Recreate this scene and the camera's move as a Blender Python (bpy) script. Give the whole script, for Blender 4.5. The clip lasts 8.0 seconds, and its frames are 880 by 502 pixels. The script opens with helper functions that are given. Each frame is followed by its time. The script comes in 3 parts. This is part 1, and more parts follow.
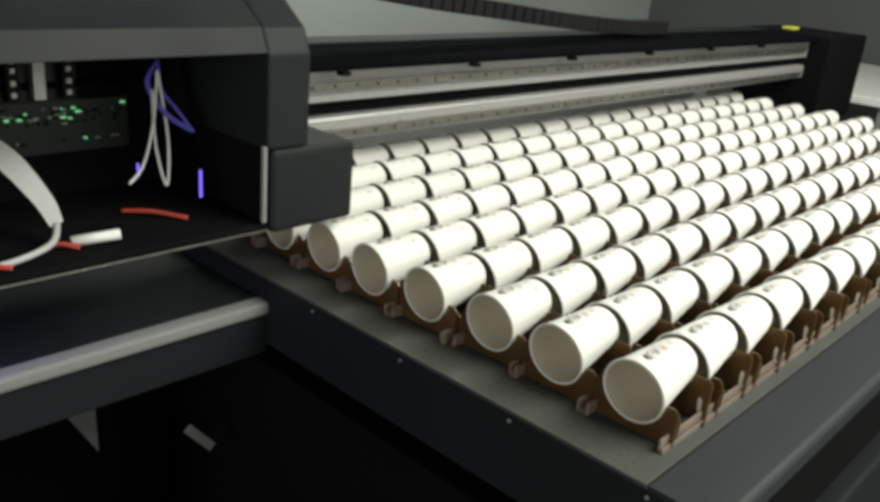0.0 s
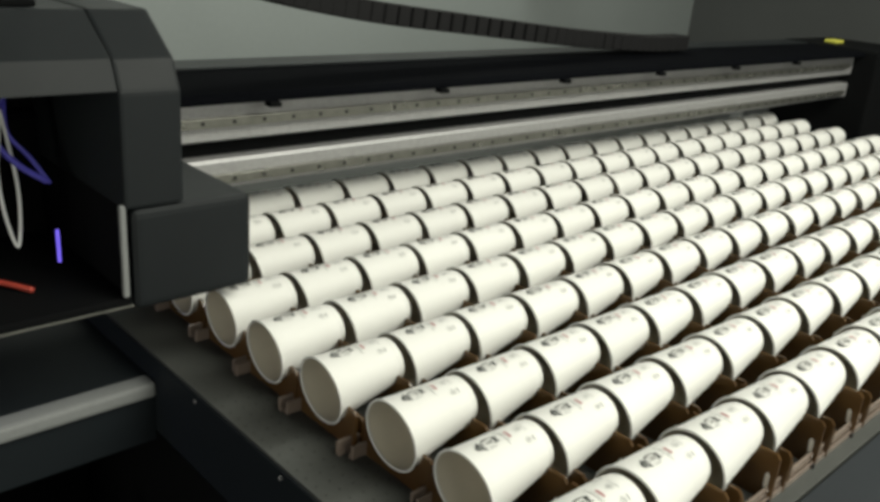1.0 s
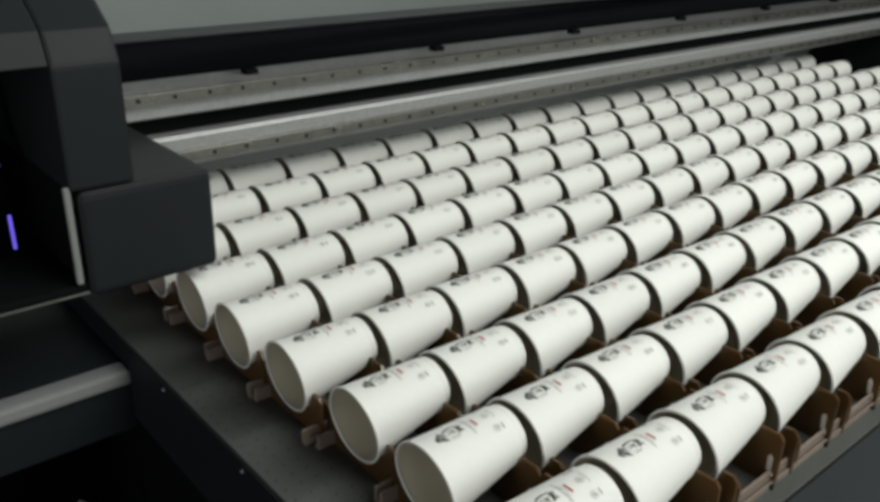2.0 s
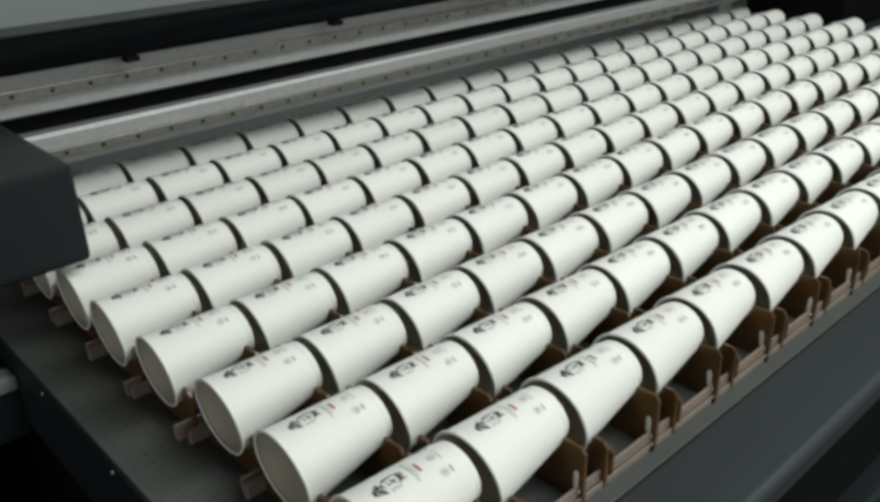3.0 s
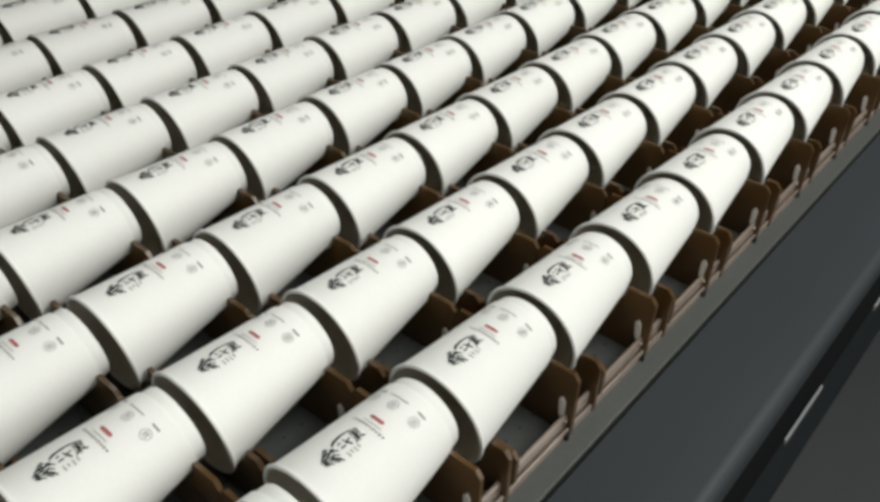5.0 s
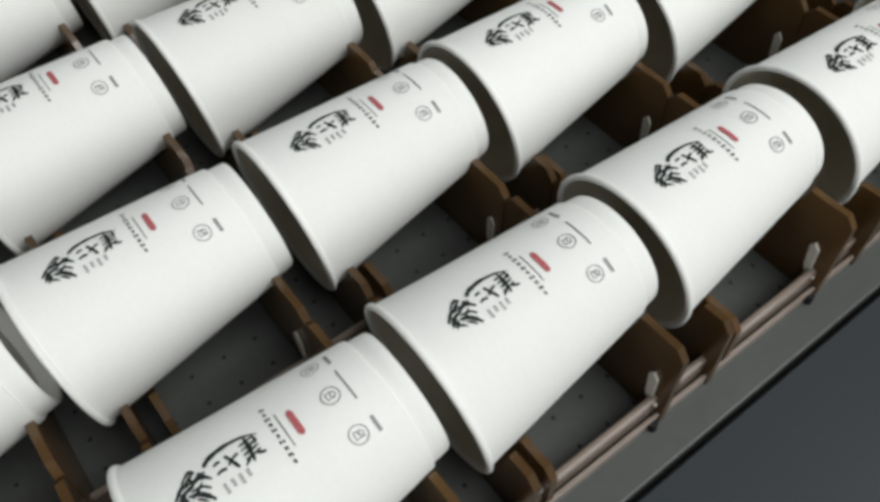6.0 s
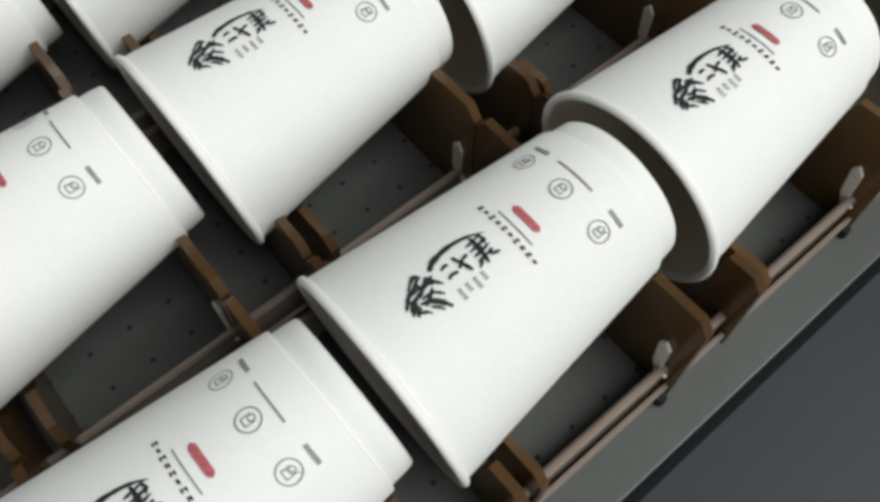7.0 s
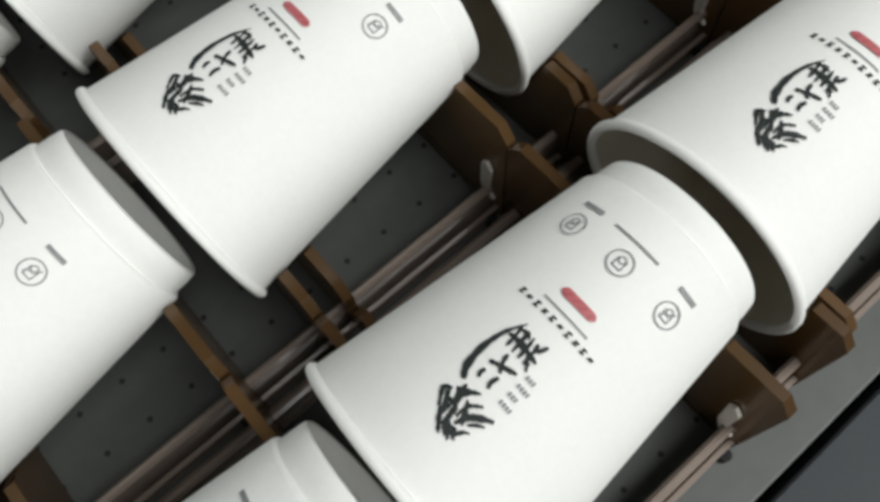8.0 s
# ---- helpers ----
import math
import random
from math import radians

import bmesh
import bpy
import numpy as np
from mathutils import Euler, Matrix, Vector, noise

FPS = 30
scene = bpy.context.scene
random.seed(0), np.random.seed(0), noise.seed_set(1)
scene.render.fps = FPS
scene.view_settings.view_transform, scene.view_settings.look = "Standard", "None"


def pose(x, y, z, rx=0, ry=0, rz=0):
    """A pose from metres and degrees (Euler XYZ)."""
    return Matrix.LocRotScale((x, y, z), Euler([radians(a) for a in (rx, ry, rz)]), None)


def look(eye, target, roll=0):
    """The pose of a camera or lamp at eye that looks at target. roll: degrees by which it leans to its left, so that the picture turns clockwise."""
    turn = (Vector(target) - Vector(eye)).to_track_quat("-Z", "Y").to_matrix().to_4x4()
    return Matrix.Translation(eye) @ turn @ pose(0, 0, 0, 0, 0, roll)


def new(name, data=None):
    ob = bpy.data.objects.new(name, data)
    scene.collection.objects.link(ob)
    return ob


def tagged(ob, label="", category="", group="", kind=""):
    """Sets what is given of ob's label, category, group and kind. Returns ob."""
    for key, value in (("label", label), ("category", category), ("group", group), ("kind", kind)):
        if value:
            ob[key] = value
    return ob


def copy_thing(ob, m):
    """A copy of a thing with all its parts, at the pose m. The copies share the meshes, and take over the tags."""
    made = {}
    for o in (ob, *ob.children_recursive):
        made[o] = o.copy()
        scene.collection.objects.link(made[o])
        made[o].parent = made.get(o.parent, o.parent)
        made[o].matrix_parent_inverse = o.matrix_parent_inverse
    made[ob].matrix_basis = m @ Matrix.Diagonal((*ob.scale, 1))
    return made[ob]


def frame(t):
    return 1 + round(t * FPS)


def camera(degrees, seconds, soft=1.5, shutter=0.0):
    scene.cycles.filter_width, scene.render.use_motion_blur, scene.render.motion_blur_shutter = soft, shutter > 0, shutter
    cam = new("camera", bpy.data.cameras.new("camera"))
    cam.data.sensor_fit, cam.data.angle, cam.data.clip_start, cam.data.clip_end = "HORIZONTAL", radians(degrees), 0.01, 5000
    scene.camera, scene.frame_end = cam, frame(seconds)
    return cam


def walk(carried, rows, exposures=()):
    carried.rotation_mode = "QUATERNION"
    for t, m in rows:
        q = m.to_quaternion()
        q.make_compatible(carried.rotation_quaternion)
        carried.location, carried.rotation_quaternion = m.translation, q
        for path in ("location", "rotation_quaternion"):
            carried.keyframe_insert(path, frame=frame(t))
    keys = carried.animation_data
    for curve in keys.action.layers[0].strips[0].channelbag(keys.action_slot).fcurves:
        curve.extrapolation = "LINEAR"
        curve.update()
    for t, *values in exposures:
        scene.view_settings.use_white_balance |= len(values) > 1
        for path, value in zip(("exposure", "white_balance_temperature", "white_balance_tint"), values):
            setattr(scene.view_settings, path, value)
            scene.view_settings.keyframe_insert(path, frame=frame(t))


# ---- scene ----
cam = camera(55.65, 8.0, soft=3.5)


def eye(x, y, z, yaw, pitch, roll):
    """Camera pose from place, heading, tilt and lean."""
    return pose(x, y, z, 90 + pitch, 0, yaw) @ pose(0, 0, 0, 0, 0, roll)


PATH = [
    (0.0, -0.8766, -0.4339, 0.5760, -48.06, -20.53, 5.29),
    (0.5, -0.6693, -0.4240, 0.5782, -43.11, -21.59, 5.63),
    (1.0, -0.5442, -0.3646, 0.5947, -44.54, -20.53, 5.02),
    (2.3, -0.3831, -0.3783, 0.5793, -40.14, -24.17, 0.43),
    (2.5, -0.3575, -0.4028, 0.5782, -40.34, -24.53, -0.22),
    (3.0, -0.2989, -0.4402, 0.5686, -42.10, -24.93, -1.94),
    (3.5, -0.2811, -0.4437, 0.5728, -44.11, -25.17, -2.55),
    (4.0, -0.2352, -0.4681, 0.5590, -46.14, -26.53, -2.33),
    (4.5, -0.1123, -0.4045, 0.5294, -49.29, -29.91, -0.78),
    (4.7, -0.0445, -0.3426, 0.5220, -50.88, -32.23, 0.46),
    (5.8, 0.2297, -0.1532, 0.4304, -39.32, -49.89, -0.74),
    (6.0, 0.2749, -0.1419, 0.3857, -35.80, -53.09, -2.22),
    (6.5, 0.3082, -0.1097, 0.3429, -37.25, -59.47, -1.40),
    (7.0, 0.3221, -0.0844, 0.3277, -40.09, -61.49, -0.17),
    (7.5, 0.3434, -0.0734, 0.3068, -39.47, -63.97, -1.13),
    (8.0, 0.3637, -0.0288, 0.3084, -36.88, -68.37, -4.60),
]
walk(cam, [(t, eye(*row)) for t, *row in PATH], exposures=[(0.0, -0.16, 7050, 3), (1.2, -0.58, 7050, 3), (2.4, -0.90, 6380, 6), (3.5, -0.84, 6500, 0), (4.7, -0.80, 6650, 6), (6.0, -0.94, 6330, 9), (8.0, -0.83, 6380, 9)])

# ---------------------------------------------------------------- light
world = bpy.data.worlds.new("world")
scene.world = world
world.use_nodes = True
world.node_tree.nodes["Background"].inputs[0].default_value = (0.8, 0.9, 0.95, 1)
world.node_tree.nodes["Background"].inputs[1].default_value = 0.3


def area_lamp(name, m, sx, sy, watts, color):
    data = bpy.data.lights.new(name, "AREA")
    data.shape, data.size, data.size_y = "RECTANGLE", sx, sy
    data.energy, data.color = watts, color
    ob = new(name, data)
    ob.matrix_world = m
    return ob


CEIL = 2.5
area_lamp("tube_light_a", look((1.5, -1.65, CEIL - 0.06), (1.5, -1.65, 0)), 2.8, 2.2, 262, (1.0, 1.0, 0.97))
area_lamp("tube_light_b", look((2.0, 2.95, CEIL - 0.06), (2.0, 2.95, 0)), 3.4, 0.5, 62, (0.97, 1.0, 0.98))
# unseen low lamp added to brighten the first column's open mouths
area_lamp("fill_light_west", look((-3.74, -0.4, 0.45), (0, 0.1, 0.1)), 2.2, 1.1, 70, (1.0, 0.99, 0.96))
# unseen low lamp added as fill for the cups' front sides and back row
area_lamp("fill_light_south", look((0.9, -3.24, 0.95), (0.9, 0.5, 0.1)), 4.2, 1.3, 74, (1.0, 1.0, 0.97))


# ---------------------------------------------------------------- materials
def mat(name, color, rough=0.5, metal=0.0, grain=0.0, scale=60.0, stain=0.0, stain_scale=4.0, bump=0.0, coat=0.0, spec=0.5,
        trans=0.0, emit=None, power=0.0, tint=None, rand=0.0, glow_through=None, share_through=0.07):
    m = bpy.data.materials.new(name)
    m.use_nodes = True
    nt = m.node_tree
    b = nt.nodes["Principled BSDF"]
    b.inputs["Base Color"].default_value = (*color, 1)
    b.inputs["Roughness"].default_value = rough
    b.inputs["Metallic"].default_value = metal
    b.inputs["Specular IOR Level"].default_value = spec
    b.inputs["Coat Weight"].default_value = coat
    b.inputs["Transmission Weight"].default_value = trans
    if emit:
        b.inputs["Emission Color"].default_value = (*emit, 1)
        b.inputs["Emission Strength"].default_value = power
    if grain or stain or bump or rand:
        tc = nt.nodes.new("ShaderNodeTexCoord")
        n1 = nt.nodes.new("ShaderNodeTexNoise")
        n1.inputs["Scale"].default_value, n1.inputs["Detail"].default_value = scale, 6
        n2 = nt.nodes.new("ShaderNodeTexNoise")
        n2.inputs["Scale"].default_value, n2.inputs["Detail"].default_value = stain_scale, 4
        nt.links.new(tc.outputs["Object"], n1.inputs["Vector"])
        nt.links.new(tc.outputs["Object"], n2.inputs["Vector"])
        col = None
        for node, amount, other in ((n1, grain, None), (n2, stain, tint)):
            if not amount:
                continue
            ramp = nt.nodes.new("ShaderNodeMapRange")
            ramp.inputs["From Min"].default_value, ramp.inputs["From Max"].default_value = 0.3, 0.7
            ramp.inputs["To Min"].default_value, ramp.inputs["To Max"].default_value = 0, amount
            nt.links.new(node.outputs["Fac"], ramp.inputs["Value"])
            mix = nt.nodes.new("ShaderNodeMix")
            mix.data_type = "RGBA"
            mix.inputs[6].default_value = (*color, 1)
            mix.inputs[7].default_value = (*(other or [c * 0.35 for c in color]), 1)
            if col:
                nt.links.new(col, mix.inputs[6])
            nt.links.new(ramp.outputs["Result"], mix.inputs[0])
            col = mix.outputs[2]
        if rand:
            info = nt.nodes.new("ShaderNodeObjectInfo")
            hsv = nt.nodes.new("ShaderNodeHueSaturation")
            mr = nt.nodes.new("ShaderNodeMapRange")
            mr.inputs["To Min"].default_value, mr.inputs["To Max"].default_value = 1 - rand, 1 + rand
            nt.links.new(info.outputs["Random"], mr.inputs["Value"])
            nt.links.new(mr.outputs["Result"], hsv.inputs["Value"])
            hsv.inputs["Color"].default_value = (*color, 1)
            if col:
                nt.links.new(col, hsv.inputs["Color"])
            col = hsv.outputs["Color"]
        if col:
            nt.links.new(col, b.inputs["Base Color"])
        if bump:
            bp = nt.nodes.new("ShaderNodeBump")
            bp.inputs["Strength"].default_value, bp.inputs["Distance"].default_value = bump, 0.001
            nt.links.new(n1.outputs["Fac"], bp.inputs["Height"])
            nt.links.new(bp.outputs["Normal"], b.inputs["Normal"])
        rr = nt.nodes.new("ShaderNodeMapRange")
        rr.inputs["To Min"].default_value, rr.inputs["To Max"].default_value = rough - 0.08, min(1, rough + 0.1)
        nt.links.new(n2.outputs["Fac"], rr.inputs["Value"])
        nt.links.new(rr.outputs["Result"], b.inputs["Roughness"])
    if glow_through:
        # a thin sheet lets some light through
        tl = nt.nodes.new("ShaderNodeBsdfTranslucent")
        tl.inputs["Color"].default_value = (*glow_through, 1)
        ms = nt.nodes.new("ShaderNodeMixShader")
        ms.inputs[0].default_value = share_through
        nt.links.new(b.outputs[0], ms.inputs[1])
        nt.links.new(tl.outputs[0], ms.inputs[2])
        nt.links.new(ms.outputs[0], nt.nodes["Material Output"].inputs["Surface"])
    return m


PAPER = mat("white_paper", (0.81, 0.81, 0.785), 0.6, glow_through=(0.85, 0.82, 0.74), spec=0.25, grain=0.05, scale=500, stain=0.07, stain_scale=14, bump=0.03, rand=0.025)
INNER = mat("cup_lining", (0.70, 0.65, 0.54), 0.45, glow_through=(0.85, 0.82, 0.74), grain=0.04, scale=300)
INK = mat("black_ink", (0.024, 0.030, 0.029), 0.6, spec=0.2, grain=0.5, scale=900)
GREYINK = mat("grey_ink", (0.24, 0.25, 0.25), 0.5, grain=0.5, scale=900)
REDINK = mat("red_ink", (0.48, 0.12, 0.13), 0.5, grain=0.4, scale=700)
PALEINK = mat("dark_red_ink", (0.28, 0.06, 0.07), 0.5)
ACRYL = mat("tea_acrylic", (0.125, 0.074, 0.030), 0.2, grain=0.2, scale=30, stain=0.45, stain_scale=14, tint=(0.075, 0.026, 0.013), coat=0.1, trans=0.25, rand=0.2, glow_through=(0.42, 0.29, 0.13), share_through=0.15)
COVER = mat("matt_black_cover", (0.004, 0.0045, 0.006), 0.9, spec=0.02, grain=0.3, scale=600, stain=0.3, stain_scale=3, bump=0.1)
STRIP = mat("strip_acrylic", (0.27, 0.215, 0.18), 0.2, grain=0.2, scale=40, stain=0.3, stain_scale=6, coat=0.4, trans=0.15)
TABMAT = mat("cream_film", (0.75, 0.70, 0.62), 0.4, grain=0.2, scale=200)
BED = mat("grey_bed_plate", (0.074, 0.078, 0.073), 0.55, metal=0.2, grain=0.2, scale=140, stain=0.3, stain_scale=5, bump=0.05)
HOLE = mat("dark_hole", (0.008, 0.008, 0.008), 0.8)
BORDER = mat("slate_border_paint", (0.030, 0.035, 0.040), 0.5, spec=0.25, grain=0.2, scale=700, stain=0.25, stain_scale=3, bump=0.1)
FRAME = mat("dark_slate_paint", (0.014, 0.018, 0.021), 0.55, spec=0.15, grain=0.25, scale=700, stain=0.3, stain_scale=3, bump=0.12)
BLACK = mat("black_powder_coat", (0.006, 0.0065, 0.007), 0.75, spec=0.06, grain=0.3, scale=600, stain=0.3, stain_scale=3, bump=0.12)
SHELL = mat("charcoal_shell", (0.015, 0.018, 0.02), 0.55, spec=0.2, grain=0.2, scale=800, stain=0.25, stain_scale=4, bump=0.08)
SOFTB = mat("black_rubber", (0.008, 0.008, 0.009), 0.7, spec=0.25, grain=0.4, scale=200)
ALU = mat("brushed_aluminium", (0.44, 0.44, 0.445), 0.42, metal=0.45, grain=0.25, scale=90, stain=0.2, stain_scale=3)
STEEL = mat("guide_steel", (0.30, 0.30, 0.27), 0.28, metal=0.8, grain=0.3, scale=60, stain=0.4, stain_scale=7)
LIGHTP = mat("light_grey_paint", (0.24, 0.25, 0.25), 0.5, grain=0.15, scale=200, stain=0.2)
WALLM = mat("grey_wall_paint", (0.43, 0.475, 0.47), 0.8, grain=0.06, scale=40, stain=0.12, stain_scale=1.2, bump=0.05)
# made darker than the north wall to keep bounced light out of the gaps
LOWBOUNCE = mat("low_bounce_paint", (0.10, 0.105, 0.105), 0.85, grain=0.06, scale=40, stain=0.15, stain_scale=1.2, bump=0.05)
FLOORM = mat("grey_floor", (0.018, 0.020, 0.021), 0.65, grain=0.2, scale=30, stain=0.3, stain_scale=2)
WHITEP = mat("white_plastic", (0.72, 0.73, 0.73), 0.4, grain=0.08, scale=100)
GREENB = mat("green_circuit", (0.003, 0.013, 0.007), 0.55, grain=0.6, scale=120, stain=0.3)
LEDG = mat("green_led", (0.1, 0.5, 0.2), 0.4, emit=(0.3, 1.0, 0.45), power=0.5)
REDW = mat("red_cable", (0.45, 0.06, 0.04), 0.45, grain=0.2, scale=100)
RIBBON = mat("grey_ribbon", (0.42, 0.43, 0.44), 0.4, grain=0.15, scale=150)
CREAM = mat("cream_box", (0.55, 0.54, 0.44), 0.6, grain=0.1, scale=60)
YELLOW = mat("yellow_tape", (0.62, 0.60, 0.10), 0.5, grain=0.1, scale=100)
UVLEAK = mat("violet_leak_glow", (0.2, 0.15, 0.8), 0.4, emit=(0.18, 0.12, 1.0), power=1.2)
VIOLETLIT = mat("violet_lit_cable", (0.09, 0.08, 0.55), 0.4, grain=0.2, scale=100)
UVGLOW = mat("uv_diodes", (0.4, 0.2, 1.0), 0.4, emit=(0.25, 0.15, 1.0), power=6)


# ---------------------------------------------------------------- mesh helpers
def mesh_ob(name, bm, material, smooth=False):
    me = bpy.data.meshes.new(name)
    bmesh.ops.recalc_face_normals(bm, faces=bm.faces)
    if smooth:
        for f in bm.faces:
            f.smooth = True
    bm.to_mesh(me)
    bm.free()
    me.materials.append(material)
    return new(name, me)


def part(name, bm, material, parent, label="", smooth=False):
    ob = mesh_ob(name, bm, material, smooth)
    ob.parent = parent
    if label:
        ob["label"] = label
    return ob


def share(name, me, parent, m):
    ob = new(name, me)
    ob.parent = parent
    ob.matrix_basis = m
    return ob


K = 0.965
SHIFT = Vector((-0.016, -0.0065, 0))


def thing(name, label, category, group="", kind="", at=(0, 0, 0), k=1.0, shift=(0, 0, 0)):
    """An empty at the base of a thing, drawn up at k times its plan size."""
    ob = new(name)
    ob.empty_display_size = 0.05
    ob.location = Vector(at) * k + Vector(shift)
    ob.scale = (k, k, k)
    return tagged(ob, label, category, group, kind)


def box(x0, x1, y0, y1, z0, z1, bevel=0.0, bm=None, seg=2):
    out = bm or bmesh.new()
    tmp = bmesh.new()
    bmesh.ops.create_cube(tmp, size=1)
    for v in tmp.verts:
        v.co = Vector(((x0 + x1) / 2 + v.co.x * (x1 - x0), (y0 + y1) / 2 + v.co.y * (y1 - y0), (z0 + z1) / 2 + v.co.z * (z1 - z0)))
    if bevel:
        bmesh.ops.bevel(tmp, geom=tmp.edges[:], offset=bevel, segments=seg, affect="EDGES", profile=0.6)
    merge(out, tmp)
    return out


def merge(bm, tmp):
    idx = {}
    for v in tmp.verts:
        idx[v] = bm.verts.new(v.co)
    for f in tmp.faces:
        bm.faces.new([idx[v] for v in f.verts])
    tmp.free()


def cyl(a, b, r, seg=16, bm=None, r2=None):
    out = bm or bmesh.new()
    a, b = Vector(a), Vector(b)
    q = (b - a).to_track_quat("Z", "Y")
    rings = []
    for p, rad in ((a, r), (b, r if r2 is None else r2)):
        rings.append([out.verts.new(p + q @ Vector((rad * math.cos(k * math.tau / seg), rad * math.sin(k * math.tau / seg), 0))) for k in range(seg)])
    for k in range(seg):
        out.faces.new((rings[0][k], rings[0][(k + 1) % seg], rings[1][(k + 1) % seg], rings[1][k]))
    out.faces.new(rings[0][::-1])
    out.faces.new(rings[1])
    return out


def tube(points, r, seg=8, bm=None, flat=1.0):
    """A round or flattened cable along a smooth line through the points."""
    out = bm or bmesh.new()
    pts = smooth_line([Vector(p) for p in points], 8)
    last = None
    for k, p in enumerate(pts):
        d = (pts[min(k + 1, len(pts) - 1)] - pts[max(k - 1, 0)]).normalized()
        q = d.to_track_quat("Z", "Y")
        ring = [out.verts.new(p + q @ Vector((r * math.cos(s * math.tau / seg), r * flat * math.sin(s * math.tau / seg), 0))) for s in range(seg)]
        if last:
            for s in range(seg):
                out.faces.new((last[s], last[(s + 1) % seg], ring[(s + 1) % seg], ring[s]))
        else:
            out.faces.new(ring[::-1])
        last = ring
    out.faces.new(last)
    return out


def smooth_line(pts, n):
    out = []
    for k in range(len(pts) - 1):
        p0, p1, p2, p3 = pts[max(k - 1, 0)], pts[k], pts[k + 1], pts[min(k + 2, len(pts) - 1)]
        for s in range(n):
            t = s / n
            out.append(0.5 * ((2 * p1) + (p2 - p0) * t + (2 * p0 - 5 * p1 + 4 * p2 - p3) * t * t + (3 * p1 - p0 - 3 * p2 + p3) * t ** 3))
    out.append(pts[-1])
    return out


def prism_x(poly, x0, x1, bm=None, bevel=0.0):
    """A solid with the outline poly (y, z), running along x."""
    tmp = bmesh.new()
    a = [tmp.verts.new((x0, y, z)) for y, z in poly]
    b = [tmp.verts.new((x1, y, z)) for y, z in poly]
    n = len(poly)
    tmp.faces.new(a)
    tmp.faces.new(b[::-1])
    for k in range(n):
        tmp.faces.new((a[k], b[k], b[(k + 1) % n], a[(k + 1) % n]))
    bmesh.ops.recalc_face_normals(tmp, faces=tmp.faces)
    if bevel:
        bmesh.ops.bevel(tmp, geom=tmp.edges[:], offset=bevel, segments=2, affect="EDGES", profile=0.6)
    out = bm or bmesh.new()
    merge(out, tmp)
    return out


def structure(name, bm, material, label, category):
    return tagged(mesh_ob(name, bm, material), label, category, kind="structure")


# ---------------------------------------------------------------- the room
FZ = -0.82
GZ = FZ * K
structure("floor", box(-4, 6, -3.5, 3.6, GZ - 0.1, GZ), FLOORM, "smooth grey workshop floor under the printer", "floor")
# ceiling and the three other walls are darkened to hold back fill light
structure("ceiling", box(-4, 6, -3.5, 3.6, CEIL, CEIL + 0.1), LOWBOUNCE, "workshop ceiling, darkened to cut bounced light", "ceiling")
structure("wall_north", box(-4, 6, 3.4, 3.5, GZ, CEIL), WALLM, "plain pale grey painted wall behind the printer", "wall")
structure("wall_south", box(-4, 6, -3.4, -3.3, GZ, CEIL), LOWBOUNCE, "workshop wall, darkened to cut bounced light", "wall")
structure("wall_west", box(-3.9, -3.8, -3.3, 3.4, GZ, CEIL), LOWBOUNCE, "workshop wall, darkened to cut bounced light", "wall")
structure("wall_east", box(5.8, 5.9, -3.3, 3.4, GZ, CEIL), LOWBOUNCE, "workshop wall, darkened to cut bounced light", "wall")

# ---------------------------------------------------------------- printer base and bed
PX, PY, TOP = 0.1221, 0.1257, 0.10
COLS, ROWS = 20, 9
R1, R2, LEN = 0.045, 0.0317, 0.1126
COLLAR = 0.0095
XE = (COLS * PX + 0.12) / K
BZ = -0.004

bed = thing("printer_bed", "grey perforated flatbed table with dark painted border plates", "printer bed", at=(1.2, 0.5, BZ), k=K)
bed_inv = Matrix.Translation((-1.2, -0.5, -BZ))


def bed_part(name, bm, material, label=""):
    bm.transform(bed_inv)
    return part(name, bm, material, bed, label)


bed_part("vacuum_plate", box(-0.083, XE, -0.0797, 1.46, BZ - 0.03, BZ, 0.0012), BED, "grey metal vacuum plate with small holes")
edge = [(-0.170 - 0.012 * math.sin(a), BZ - 0.0115 + 0.012 * math.cos(a)) for a in [k * math.pi / 12 for k in range(7)]]
bed_part("front_border", prism_x([(-0.0835, BZ - 0.030), (-0.0835, BZ - 0.0005), (-0.0845, BZ + 0.0005)] + edge + [(-0.182, BZ - 0.030)], -0.083, XE), BORDER, "dark slate painted front border plate")
bed_part("left_skirt", box(-0.086, -0.081, -0.17, 1.4, BZ - 0.13, BZ - 0.004, 0.001), FRAME, "dark slate painted side skirt")
bed_part("front_skirt", prism_x([(-0.178, BZ - 0.03), (-0.178, BZ - 0.16), (-0.15, BZ - 0.16), (-0.15, BZ - 0.03)], -0.081, XE, bevel=0.002), BLACK, "black painted front skirt")
bed_part("under_frame", box(0.02, XE - 0.1, 0.0, 1.3, BZ - 0.13, BZ - 0.032), BLACK)

# screws on the left skirt
scr = cyl((0, 0, 0), (-0.002, 0, 0), 0.0028, 12)
first = bed_part("screw", scr, ALU, "small bright screw head")
first.matrix_basis = Matrix.Translation((-0.086, 0.568, BZ - 0.014))
first.data.transform(bed_inv.inverted())
first.matrix_basis = bed_inv @ first.matrix_basis
for y in (0.350, 0.132, -0.086):
    share("screw", first.data, bed, bed_inv @ Matrix.Translation((-0.086, y, BZ - 0.014)))

# rows of suction holes
hb = bmesh.new()
